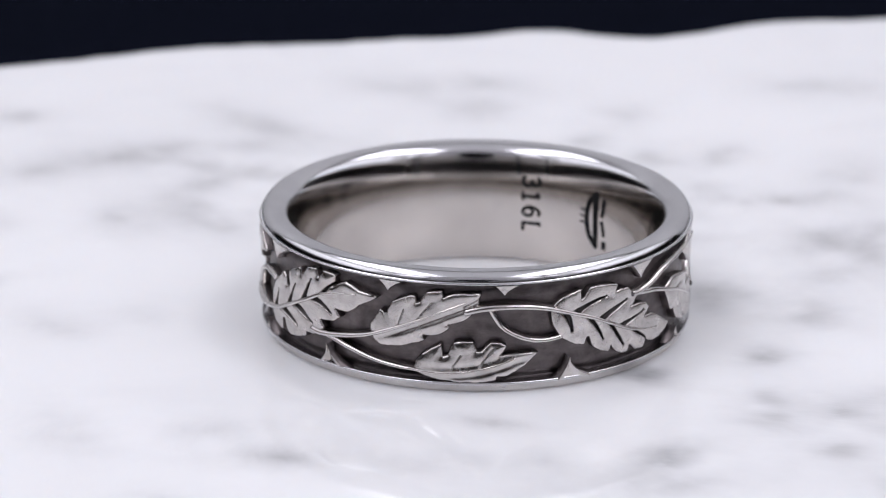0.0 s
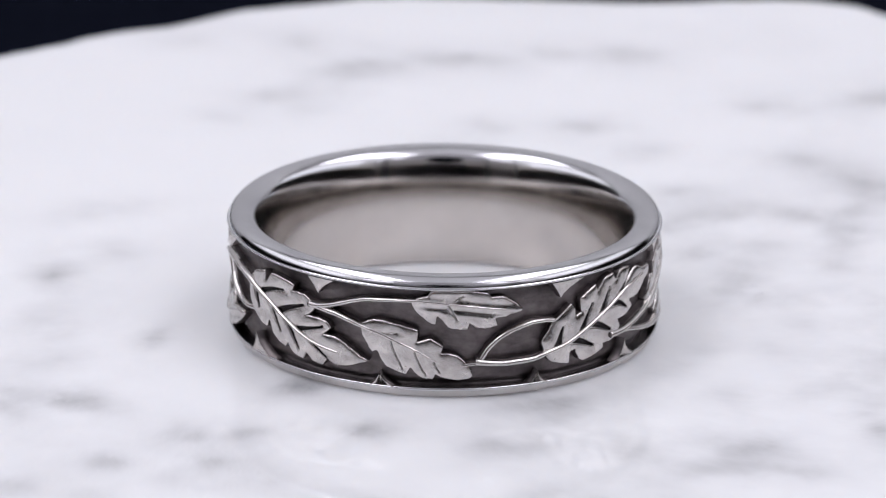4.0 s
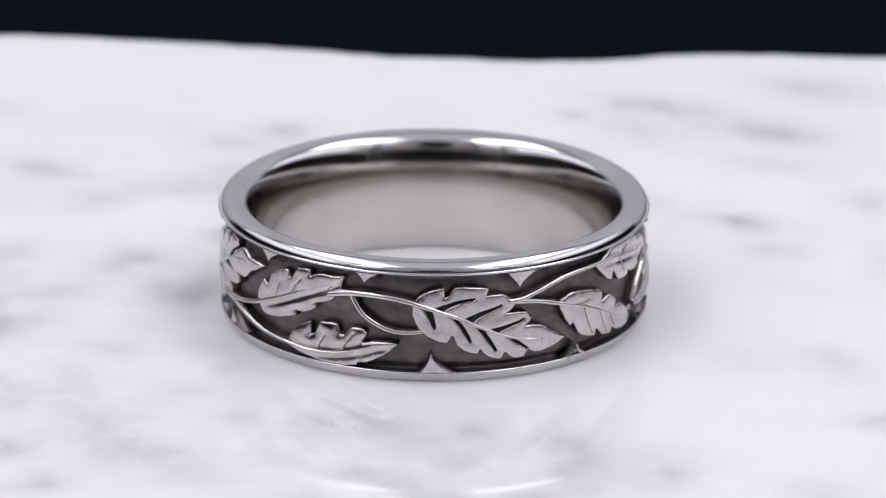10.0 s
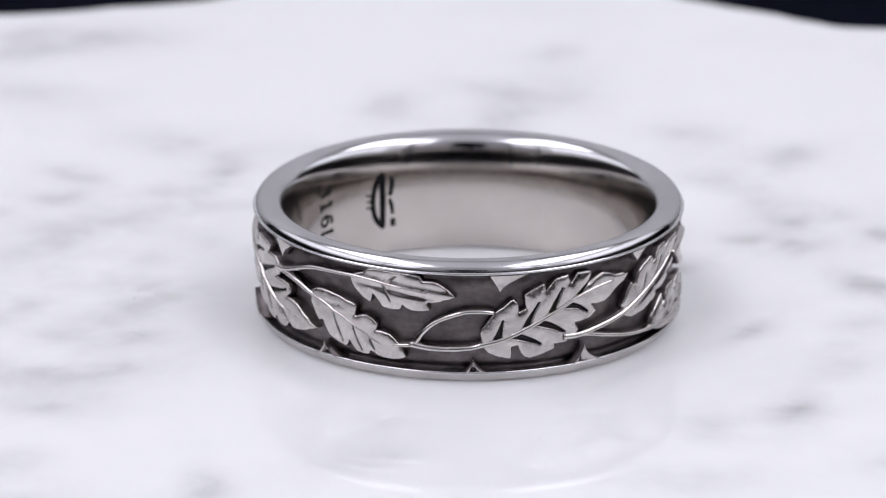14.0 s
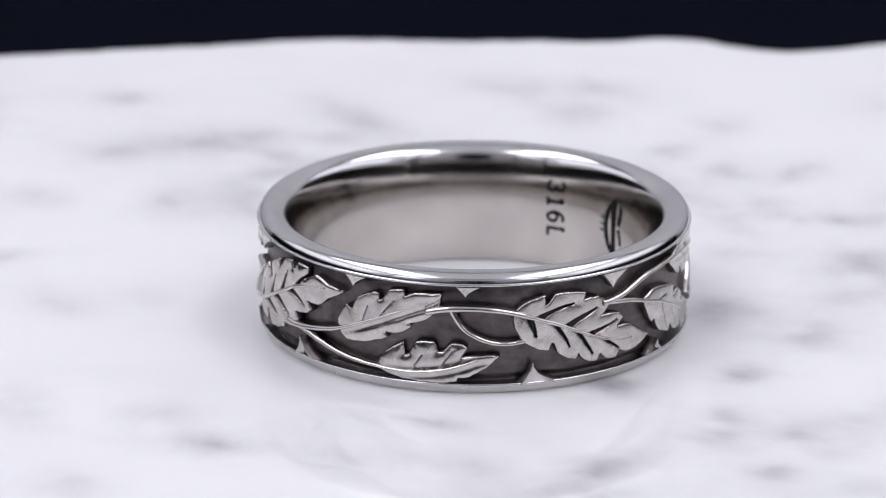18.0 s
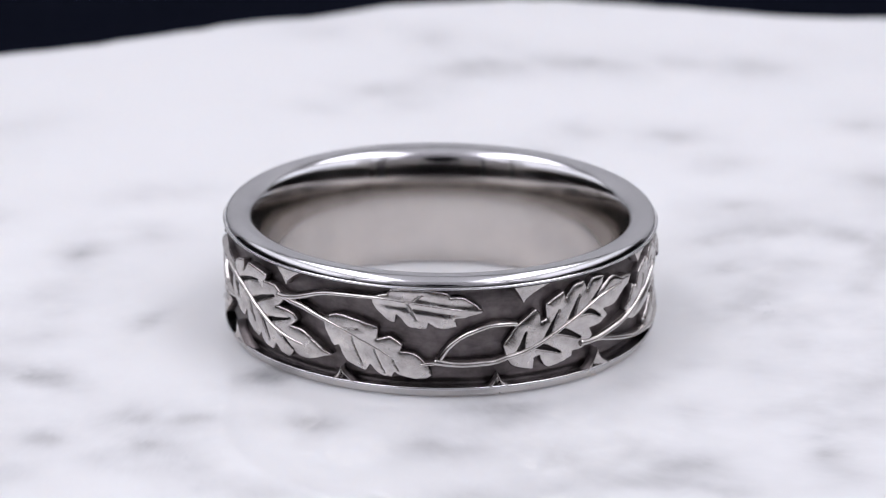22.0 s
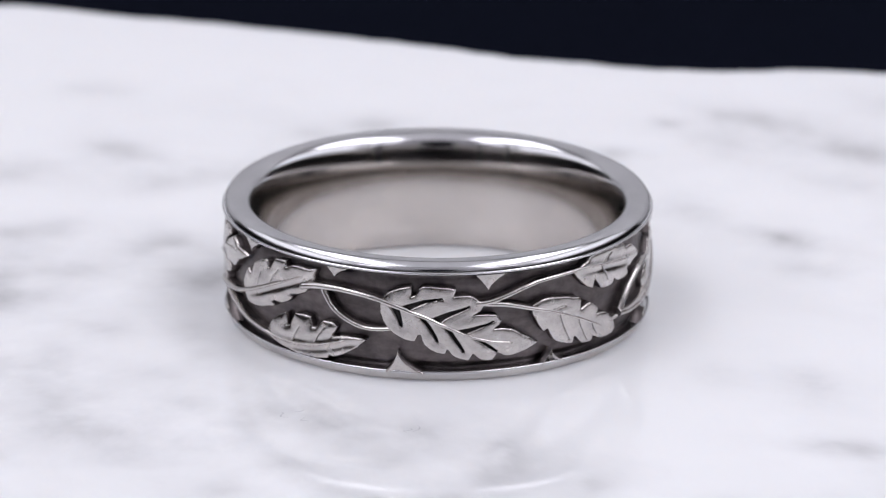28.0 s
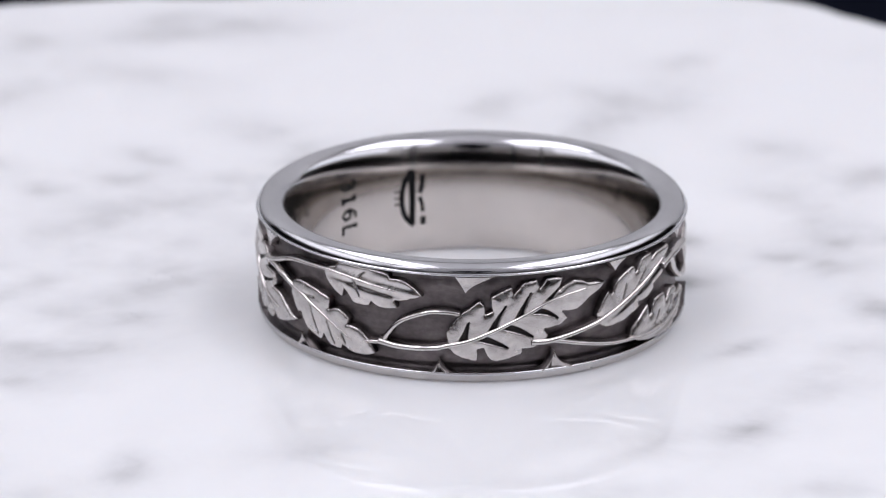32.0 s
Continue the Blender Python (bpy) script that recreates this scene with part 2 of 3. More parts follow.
vein(24.6, 1.6, 1.3, 0.6, -72, 0.15)
vein(-13.5, 20.9, 0.7, 0.6, 77, 0.30)
vein(-8.1, -19.8, 1.2, 0.6, -8, 0.40)
vein(22.5, 10.2, 1.4, 0.7, -89, 0.25)
vein(-8.8, 17.9, 1.4, 0.8, 74, 0.15)
vein(-10.8, 23.1, 0.9, 1.0, -80, 0.25)
vein(-7.7, 21.8, 3.8, 0.7, -18, 0.24)
vein(18.5, -18.6, 0.7, 0.6, 16, 0.30)
vein(6.2, 23.4, 2.1, 1.3, -35, 0.28)
vein(-20.2, -2.2, 1.7, 1.0, -56, 0.15)
vein(15.5, -11.6, 0.7, 0.7, -43, 0.25)
vein(0.9, -20.1, 1.0, 0.6, -20, 0.15)
vein(-7.9, 14.3, 0.4, 0.7, 26, 0.30)
vein(15.9, -6.0, 0.7, 0.6, 74, 0.45)
vein(18.8, 1.2, 1.2, 0.9, -74, 0.20)
vein(1.9, 24.8, 1.4, 0.9, -32, 0.16)
vein(2.0, -15.5, 1.1, 0.4, -18, 0.35)
vein(15.7, 2.7, 0.8, 0.6, -43, 0.12)
vein(-3.5, 15.6, 2.2, 1.0, -15, 0.30)
vein(19.2, -13.8, 0.5, 0.5, -44, 0.25)
vein(9.4, 9.9, 1.4, 0.6, -31, 0.15)
vein(18.1, -0.7, 1.3, 0.9, -5, 0.20)
vein(-17.9, 14.9, 1.5, 0.9, -58, 0.20)
vein(13.2, 12.0, 0.8, 0.6, -1, 0.18)
vein(12.2, 18.1, 2.5, 0.9, -63, 0.18)
vein(19.4, 5.5, 1.6, 0.8, 73, 0.20)
vein(-15.7, -0.5, 0.9, 0.8, -56, 0.10)
vein(-14.1, 17.0, 1.4, 0.8, -56, 0.25)
vein(-1.5, -21.3, 2.2, 0.9, -40, 0.15)
vein(9.5, -7.9, 0.7, 0.5, 16, 0.20)
vein(13.4, 3.0, 1.5, 1.0, 86, 0.40)
vein(4.8, -20.5, 1.3, 1.0, -81, 0.15)
vein(8.9, 20.4, 1.0, 1.0, 41, 0.15)
vein(-13.4, 14.1, 1.7, 0.9, -41, 0.25)
vein(-0.8, 16.3, 2.0, 1.2, -84, 0.20)
vein(6.4, 12.1, 0.6, 0.7, 21, 0.12)
vein(8.0, 15.9, 1.6, 0.9, 17, 0.12)
vein(-11.5, -16.5, 0.9, 0.9, 36, 0.20)
vein(3.5, 21.7, 1.8, 0.9, 78, 0.15)
vein(3.4, 17.6, 0.8, 0.7, 42, 0.13)
vein(0.3, 21.8, 1.0, 0.6, 14, 0.13)
vein(21.4, -15.0, 1.3, 1.0, 60, 0.15)
vein(26.1, 3.0, 0.8, 1.0, -49, 0.20)
vein(-13.7, 23.7, 0.5, 1.2, 22, 0.25)
vein(-13.2, -26.1, 1.1, 1.2, 13, 0.20)
vein(10.3, -23.1, 2.3, 1.0, 9, 0.25)
vein(14.2, 20.2, 1.4, 1.0, -31, 0.15)
vein(25.7, -9.5, 1.1, 1.2, -1, 0.12)
vein(-26.0, 4.4, 1.4, 0.6, 21, 0.35)
vein(-18.7, 25.5, 1.5, 1.4, 26, 0.25)
vein(-18.5, -17.0, 2.3, 1.2, -65, 0.15)
vein(-4.6, 25.4, 0.6, 1.0, 43, 0.15)
vein(25.1, -7.5, 1.2, 0.8, 55, 0.15)
vein(15.2, 26.3, 1.1, 0.8, 67, 0.30)
vein(29.8, -11.3, 1.5, 1.0, -14, 0.30)
vein(-6.2, -29.8, 2.1, 1.2, 6, 0.12)
vein(-31.3, 6.1, 1.3, 0.8, 5, 0.20)
vein(-23.3, 22.9, 1.3, 1.0, 61, 0.20)
vein(31.9, 6.3, 5.6, 1.2, -1, 0.25)
vein(-25.6, 14.5, 1.2, 1.3, -15, 0.20)
vein(22.8, -19.5, 0.7, 0.8, 5, 0.15)
vein(32.9, 13.2, 2.0, 1.1, 0, 0.20)
vein(22.5, 23.1, 2.3, 1.5, 65, 0.20)
vein(-30.8, 11.9, 0.9, 1.3, 4, 0.25)
vein(33.0, -4.6, 1.3, 1.1, -83, 0.20)
vein(2.8, -31.8, 2.0, 1.1, -30, 0.15)
vein(-3.9, -35.2, 2.1, 1.3, -3, 0.35)
vein(1.6, 34.6, 1.3, 1.5, -56, 0.20)
vein(-16.7, 27.0, 2.2, 1.1, 13, 0.25)
vein(-3.1, 39.6, 2.5, 1.5, -18, 0.20)
vein(7.6, -33.6, 0.5, 0.5, -15, 0.20)
vein(-10.5, 31.5, 3.0, 1.1, -46, 0.25)
vein(-36.0, -3.7, 1.3, 1.1, -67, 0.12)
vein(-29.6, -25.8, 2.0, 1.1, -22, 0.12)
vein(-34.5, -8.9, 1.4, 0.9, 61, 0.12)
vein(-25.4, 33.5, 1.2, 1.1, -27, 0.25)
vein(10.2, 34.1, 1.5, 1.1, 86, 0.20)
vein(4.0, -36.8, 2.0, 0.9, -7, 0.30)
vein(-41.2, -2.8, 2.1, 1.1, -47, 0.12)
vein(1.5, 40.7, 1.5, 1.3, -41, 0.20)
vein(-33.6, 23.0, 1.3, 1.3, 57, 0.25)
vein(-43.8, 0.5, 1.5, 1.3, -77, 0.35)
vein(-34.3, 29.9, 1.9, 1.4, -49, 0.30)
vein(-38.6, -5.8, 1.3, 0.9, 84, 0.20)
vein(37.9, 3.7, 0.9, 1.6, 68, 0.15)
vein(-17.1, -41.8, 1.0, 1.6, -88, 0.25)
vein(-3.9, -44.2, 2.4, 1.3, -2, 0.25)
vein(37.6, 8.3, 1.2, 1.6, -7, 0.20)
vein(28.9, 34.7, 2.5, 1.3, -72, 0.15)
vein(22.2, 39.8, 2.7, 1.4, -11, 0.20)
vein(-45.2, 12.2, 1.2, 1.1, 14, 0.20)
vein(45.8, 6.9, 1.0, 1.3, 81, 0.20)
vein(-44.7, 16.9, 1.6, 1.4, 76, 0.25)
vein(-21.4, -44.1, 1.7, 1.6, -65, 0.30)
vein(38.5, -19.4, 1.2, 1.1, 36, 0.15)
vein(-44.9, 6.4, 1.9, 1.0, 69, 0.30)
vein(36.8, 37.4, 3.2, 1.4, -55, 0.20)
vein(-50.9, -10.1, 1.1, 1.4, -39, 0.12)
vein(-10.5, -46.8, 1.2, 1.2, -45, 0.15)
vein(-49.8, -2.8, 1.6, 1.2, 13, 0.15)
vein(41.3, 34.1, 2.4, 1.5, -72, 0.20)
vein(-23.7, -45.9, 3.6, 1.5, -34, 0.25)
vein(40.0, 39.1, 1.4, 1.0, -31, 0.20)
vein(31.3, 44.3, 2.0, 1.3, -70, 0.20)
vein(51.5, -16.7, 1.7, 1.2, 87, 0.25)


def marble_slab():
    rings, steps = 150, 640
    a = np.arange(steps) * TAU / steps
    edge = outline(a)
    f = np.concatenate([np.linspace(0.004, 0.985, rings), [0.995, 1.0]])
    drop = np.concatenate([np.zeros(rings), [-0.03, -0.22]])
    verts, slots = [], []
    for fk, dk in zip(f, drop):
        verts += [(x, y, dk) for x, y in zip(edge * fk * np.cos(a), edge * fk * np.sin(a))]
    rnd = random.Random(3)
    for depth, inset in ((-3.5, 0.6), (-7.0, -0.5), (-10.5, 0.7), (-14.0, 1.6)):
        verts += [((e - inset + rnd.uniform(-0.5, 0.5)) * math.cos(t), (e - inset + rnd.uniform(-0.5, 0.5)) * math.sin(t), depth) for e, t in zip(edge, a)]
    total = len(f) + 4
    faces = []
    for k in range(total - 1):
        for i in range(steps):
            j = (i + 1) % steps
            faces.append((k * steps + i, (k + 1) * steps + i, (k + 1) * steps + j, k * steps + j))
            slots.append(1 if k >= len(f) - 1 else 0)
    faces.append(tuple(range(steps)))
    slots.append(0)
    faces.append(tuple(reversed(range((total - 1) * steps, total * steps))))
    slots.append(1)
    v = np.array(verts)
    ob = mesh_object("marble_slab", [tuple(q) for q in v * MM], faces, [marble, broken], slots)
    x, y = v[:, 0], v[:, 1]
    clear = np.ones(len(v))
    drift = np.array([[noise.fractal((p * 0.16, q * 0.16, layer), 0.6, 2.2, 5) for layer in (0.5, 7.5, 15.5)] for p, q in zip(x, y)])
    crumb = np.array([noise.fractal((p * 0.55, q * 0.55, 23.5), 0.7, 2.1, 4) for p, q in zip(x, y)])
    for cx, cy, long, wide, turn, depth in VEINS:
        c, s = math.cos(radians(turn)), math.sin(radians(turn))
        dx, dy = x - cx + 0.42 * drift[:, 0], y - cy + 0.42 * drift[:, 1]
        u, w = (dx * c + dy * s) / (1.15 * long + 0.45), (-dx * s + dy * c) / (1.1 * wide + 0.4)
        far = u * u + w * w
        # a broken core within a faint halo; neighbours run together
        core = np.exp(-far ** 0.95) * np.clip(0.92 + 0.42 * crumb, 0.35, 1.35)
        halo = np.exp(-far / 5) * np.clip(1 + 1.1 * drift[:, 2], 0.0, 2.0)
        clear *= 1 - np.clip(depth * (0.98 * core + 0.24 * halo), 0, 0.8)
    shade = 1 - clear
    at = ob.data.attributes.new("vein", "FLOAT", "POINT")
    at.data.foreach_set("value", shade.astype(np.float32))
    return tagged(ob, "polished white marble slab with grey veins and broken edges", "marble slab")


slab = marble_slab()


def scratch(cx, cy, length, turn, bends):
    """A hair-thin dark scratch in the polish."""
    c, s = math.cos(radians(turn)), math.sin(radians(turn))
    verts, n = [], 10
    for i in range(n + 1):
        f = i / n
        u, w = (f - 0.5) * length, 0.16 * math.sin(bends * math.pi * f)
        for side in (-0.5, 0.5):
            q = w + side * 0.06 * math.sin(math.pi * (0.06 + 0.88 * f))
            verts.append(((cx + u * c - q * s) * MM, (cy + u * s + q * c) * MM, 0.004 * MM))
    return mesh_object("scratch", verts, [(2 * i, 2 * i + 2, 2 * i + 3, 2 * i + 1) for i in range(n)], [scratched], parent=slab)


for spot in ((-1.3, 16.4, 0.9, 150, 2.4), (-2.5, 16.3, 0.7, 155, 3.0), (-7.6, 14.1, 0.9, 115, 1.2), (-7.4, 14.5, 0.6, 110, 2.0), (-1.6, 15.4, 0.5, 60, 1.0)):
    scratch(*spot)

# ---- the ring ----
GROUND, TOP = 10.5, 6.2


def on_band(theta, z, h):
    """A place on the ring: degrees round it, height and lift over the sunk ground, in millimetres."""
    r = (GROUND + h) * MM
    return (r * math.cos(radians(theta)), r * math.sin(radians(theta)), z * MM)


ring = new("patterned_ring")
tagged(ring, "polished steel ring with raised leaves and vines on an oxidised ground", "ring")


def bore_profile():
    """The inner wall from its foot up to the top, by the lean of its surface at each height: a barrel that rolls over on to the rim."""
    pts, lean = [(9.12, 0.2)], -1.2
    for span, until in BORE_ROLL:
        steps = max(4, int(span / 0.05))
        for k in range(steps):
            lean_here = radians(lean + (until - lean) * (k + 0.5) / steps)
            pts.append((pts[-1][0] + span / steps * math.sin(lean_here), pts[-1][1] + span / steps * math.cos(lean_here)))
        lean = until
    return pts


# lengths along the profile and the lean, in degrees, at the end of each
BORE_ROLL = ((2.7, 0.0), (1.0, 3.5), (0.82, 11.0), (0.78, 16.5), (0.36, 24.0), (0.24, 44.0), (0.28, 66.0), (0.20, 87.0))
BORE = bore_profile()
SPLIT = min(k for k, (_, z) in enumerate(BORE) if z > 5.62)


def barrel(z):
    """The radius of the inner wall at a height."""
    return float(np.interp(z, [q[1] for q in BORE], [q[0] for q in BORE]))


def ring_body():
    lathe("bore", BORE[:SPLIT + 1] + [(10.0, BORE[SPLIT][1]), (10.0, 0.2)], [bore_steel], parent=ring, label="smooth plain steel inside of the ring")
    lathe("ground", [(10.05, 0.30), (10.80, 0.31), (10.40, 0.33), (10.20, 0.42), (10.19, 0.54), (10.27, 0.66), (10.40, 0.82), (10.47, 0.92)] + [(GROUND, 1.02 + 4.21 * i / 10) for i in range(11)]
          + [(10.45, 5.34), (10.35, 5.46), (10.33, 5.58), (10.1, 5.7)], [patina], parent=ring,
          label="dark oxidised sunk ground between the leaves")
    # upper rim: from the lip over the domed top to the bore
    crest = BORE[-1]
    up = [(10.2, 5.55), (10.88, 5.60)] + arc(10.985, 5.70, 0.055, 0.06, -70, 62, 8)
    up += arc(10.441, 5.625, 0.55, 0.62, 14, 88, 26)
    up += [(10.44 + (crest[0] - 10.44) * i / 8, crest[1] + (6.246 - crest[1]) * (1 - (i / 8) ** 2)) for i in range(8)]
    up += reversed(BORE[SPLIT:])
    lathe("upper_rim", up + [(BORE[SPLIT][0] + 0.1, BORE[SPLIT][1] - 0.03), (10.0, BORE[SPLIT][1] - 0.03)], [polished], parent=ring, label="mirror-polished rounded upper rim")
    low = [(10.2, 0.28), (10.80, 0.28), (10.835, 0.47)] + arc(10.885, 0.495, 0.072, 0.068, 150, -14, 12) + [(10.90, 0.40), (10.2, 0.40)]
    lathe("lower_rim", low, [polished], parent=ring, label="mirror-polished narrow lower rim")
    foot = [(10.25, 0.396), (10.896, 0.396), (10.72, 0.11)] + arc(10.62, 0.10, 0.10, 0.10, 0, -88, 8)
    foot += [(10.2, 0.0)] + arc(barrel(0.2) + 0.2, 0.2, 0.2, 0.2, 270, 180, 10) + [(10.05, 0.21), (10.25, 0.21)]
    lathe("foot", foot, [satin], parent=ring, label="satin grey foot of the ring that narrows to the stone")


ring_body()


def through_points(pts, n):
    """A smooth line through a few places (degrees, height), n steps long."""
    k = len(pts)
    knots = [0.0]
    for a, b in zip(pts, pts[1:]):
        knots.append(knots[-1] + math.hypot((b[0] - a[0]) * 0.19, b[1] - a[1]))
    out = []
    for i in range(n + 1):
        t = knots[-1] * i / n
        s = max(j for j in range(k - 1) if knots[j] <= t + 1e-9)
        f = (t - knots[s]) / (knots[s + 1] - knots[s])
        p0, p1, p2, p3 = pts[max(s - 1, 0)], pts[s], pts[s + 1], pts[min(s + 2, k - 1)]
        out.append(tuple(0.5 * (2 * p1[c] + (p2[c] - p0[c]) * f + (2 * p0[c] - 5 * p1[c] + 4 * p2[c] - p3[c]) * f * f
                                + (3 * p1[c] - p0[c] - 3 * p2[c] + p3[c]) * f ** 3) for c in (0, 1)))
    return out


def vine(name, pts, thick, end, top=0.58, n=40, parent=None, label=""):
    """A round-backed stalk that stands on the sunk ground along a line; it thins from thick to end."""
    line = through_points(pts, n)
    verts, faces, slots = [], [], []
    section = ((-1.12, -0.04), (-1.0, 0.52), (-0.86, 0.80), (-0.5, 0.965), (0.0, 1.0), (0.5, 0.955), (0.88, 0.78), (1.02, 0.5), (1.14, -0.04))
    m = len(section)
    for i, (th, z) in enumerate(line):
        a, b = line[max(i - 1, 0)], line[min(i + 1, n)]
        dx, dz = (b[0] - a[0]) * 0.19, b[1] - a[1]
        d = math.hypot(dx, dz) or 1
        nx, nz = -dz / d, dx / d
        r = (thick + (end - thick) * i / n) * (1 + 0.10 * noise.noise((th * 0.5, z * 2, 4.0)))
        high = (top + 0.03 * noise.noise((th * 0.3, z, 8.0))) * (1.0 if i < 0.8 * n else 1 - 0.1 * (i / n - 0.8) / 0.2)
        for across, up in section:
            verts.append(on_band(th + nx * across * r / 0.19, z + nz * across * r, high * up))
    for i in range(n):
        for k in range(m - 1):
            faces.append((i * m + k, (i + 1) * m + k, (i + 1) * m + k + 1, i * m + k + 1))
            slots.append(1 if k in (0, m - 2) else 0)
    faces += [tuple(range(m)), tuple(reversed(range(n * m, n * m + m)))]
    slots += [1, 0]
    return mesh_object(name, verts, faces, [vine_steel, patina], slots, parent=parent or ring, label=label)


def along(pts, gap):
    """Places about one gap apart round a lobed edge: its corners are kept, and between them it swells a little outwards."""
    out = []
    for p, q in zip(pts, pts[1:]):
        dx, dz = q[0] - p[0], q[1] - p[1]
        far = math.hypot(dx, dz)
        k = max(1, round(far / gap))
        swell = 0.035 if far > 0.12 else 0.0
        for i in range(k):
            f = i / k
            out.append((p[0] + dx * f + dz * swell * math.sin(math.pi * f), p[1] + dz * f - dx * swell * math.sin(math.pi * f)))
    return out


def leaf(rib, up, low, up_veins=(), low_veins=(), groove=0.15, flare=-0.5, fall=(0.10, 0.05), bend=(1.25, 0.7), trough=(0.0, 0.0), seed=1, label=""):
    """A lobed leaf along its rib. up and low: the edges of its halves from base to tip (along the rib, out from it in millimetres);
    the veins are tapered grooves (start on the rib, end along it, end out from it)."""
    fine, gap = 600, 0.048
    line = np.array(through_points(rib, fine)) * (0.19, 1.0)
    slope = np.gradient(line, axis=0)
    slope /= np.hypot(slope[:, 0], slope[:, 1])[:, None]
    length = float(np.hypot(*np.diff(line, axis=0).T).sum())

    def beside(a, w):
        k = min(max(a, 0.0), 1.0) * fine
        at = line[int(k)]
        lean = slope[max(0, int(k) - 12):int(k) + 13].mean(0)
        lean = lean / math.hypot(*lean)
        return at[0] - lean[1] * w, at[1] + lean[0] * w

    edge = [tuple(line[0])] + [beside(a, -w) for a, w in low[:-1]] + [tuple(line[-1])] + [beside(a, w) for a, w in reversed(up[:-1])]
    loop = np.array(along(edge + edge[:1], gap))
    loop = 0.2 * np.roll(loop, 1, 0) + 0.6 * loop + 0.2 * np.roll(loop, -1, 0)
    loop += [(0.024 * noise.noise((p * 4, q * 4, seed)) + 0.014 * noise.noise((p * 11, q * 11, seed)), 0.024 * noise.noise((p * 4, q * 4, seed + 40.0)) + 0.014 * noise.noise((p * 11, q * 11, seed + 40.0)))
             for p, q in loop]
    n = len(loop)
    x0, z0 = loop.min(0)
    x1, z1 = loop.max(0)
    gx, gz = np.meshgrid(np.arange(x0, x1, gap), np.arange(z0, z1, gap))
    rnd = np.random.RandomState(int(seed) + 11)
    gx, gz = (gx + rnd.uniform(-0.2, 0.2, gx.shape) * gap).ravel(), (gz + rnd.uniform(-0.2, 0.2, gz.shape) * gap).ravel()
    inside_it = np.zeros(len(gx), bool)
    for (ax, az), (bx, bz) in zip(loop, np.roll(loop, -1, 0)):
        if az != bz:
            inside_it ^= ((az > gz) != (bz > gz)) & (gx < (bx - ax) * (gz - az) / (bz - az) + ax)
    gx, gz = gx[inside_it], gz[inside_it]
    away = np.min((gx[:, None] - loop[None, :, 0]) ** 2 + (gz[:, None] - loop[None, :, 1]) ** 2, axis=1) ** 0.5
    keep = away > 0.55 * gap
    flat = [Vector((float(p), float(q))) for p, q in loop] + [Vector((float(p), float(q))) for p, q in zip(gx[keep], gz[keep])]
    co, _, tris, *_ = geometry.delaunay_2d_cdt(flat, [], [list(range(n))], 1, 1e-6)
    pt = np.array([(c.x, c.y) for c in co])

    away = np.min((pt[:, None, 0] - loop[None, :, 0]) ** 2 + (pt[:, None, 1] - loop[None, :, 1]) ** 2, axis=1) ** 0.5
    near = np.argmin((pt[:, None, 0] - line[None, ::2, 0]) ** 2 + (pt[:, None, 1] - line[None, ::2, 1]) ** 2, axis=1) * 2
    off = pt - line[near]
    side = np.where(slope[near, 0] * off[:, 1] - slope[near, 1] * off[:, 0] >= 0, 1, -1)
    a, w = near / fine, np.hypot(off[:, 0], off[:, 1])
    v = w / (w + away + 1e-6)
    depth, gully = np.zeros(len(pt)), np.full(len(pt), 9.0)
    for half, veins, curl in ((1, up_veins, bend[0]), (-1, low_veins, bend[1])):
        for a0, a1, w1 in veins:
            f = np.clip(w / w1, 0, 1)
            miss = np.hypot((a - a0 - (a1 - a0) * f ** curl) * length * 0.85, np.maximum(0, w - w1) * 1.3)
            wide = groove * (0.875 + flare * (f - 0.5)) * np.minimum(1.0, w / 0.08) + 0.004
            here = side == half
            cut = np.clip(1.45 - miss / wide, 0, 1)
            depth = np.where(here, np.maximum(depth, cut * cut * (3 - 2 * cut)), depth)
            gully = np.where(here, np.minimum(gully, miss), gully)
    rough = np.array([0.034 * noise.noise((p * 1.05 + 7 * seed, q * 1.05, 0.3)) + 0.0055 * noise.noise((p * 2.6, q * 2.6, seed + 3.0)) + 0.0020 * noise.noise((p * 8, q * 8, seed + 9.0)) for p, q in pt])
    h = 0.45 + 0.035 * np.clip(gully / 0.45, 0, 1) ** 0.7 + rough
    h -= np.where(side > 0, fall[0], fall[1]) * v ** 4
    h -= 0.045 * np.clip(1 - away / 0.07, 0, 1) ** 2
    h -= (0.17 if groove > 0.1 else 0.04) * depth
    h -= np.where(side > 0, trough[0], trough[1]) * np.exp(-((w - 0.26) / 0.16) ** 2) * np.clip(3 * a, 0, 1)
    h *= np.clip(0.72 + 4 * np.minimum(a, 1 - a), 0, 1)
    verts = [on_band(p / 0.19, q, k) for (p, q), k in zip(pt, h)] + [on_band(p / 0.19, q, -0.04) for p, q in loop]
    m = len(pt)
    place = [int(np.argmin((pt[:, 0] - p) ** 2 + (pt[:, 1] - q) ** 2)) for p, q in loop]
    faces = [tuple(q) for q in tris]
    slots = [0] * len(faces)
    for k in range(n):
        j = (k + 1) % n
        faces.append((place[k], m + k, m + j, place[j]))
        slots.append(1)
    ob = mesh_object("leaf", verts, faces, [leaf_steel, patina], slots, parent=ring, label=label)
    ob.data.set_sharp_from_angle(angle=radians(50))
    worn = np.concatenate([depth if groove > 0.1 else 0.3 * depth, np.zeros(n)])
    ob.data.attributes.new("groove", "FLOAT", "POINT").data.foreach_set("value", worn.astype(np.float32))
    return ob


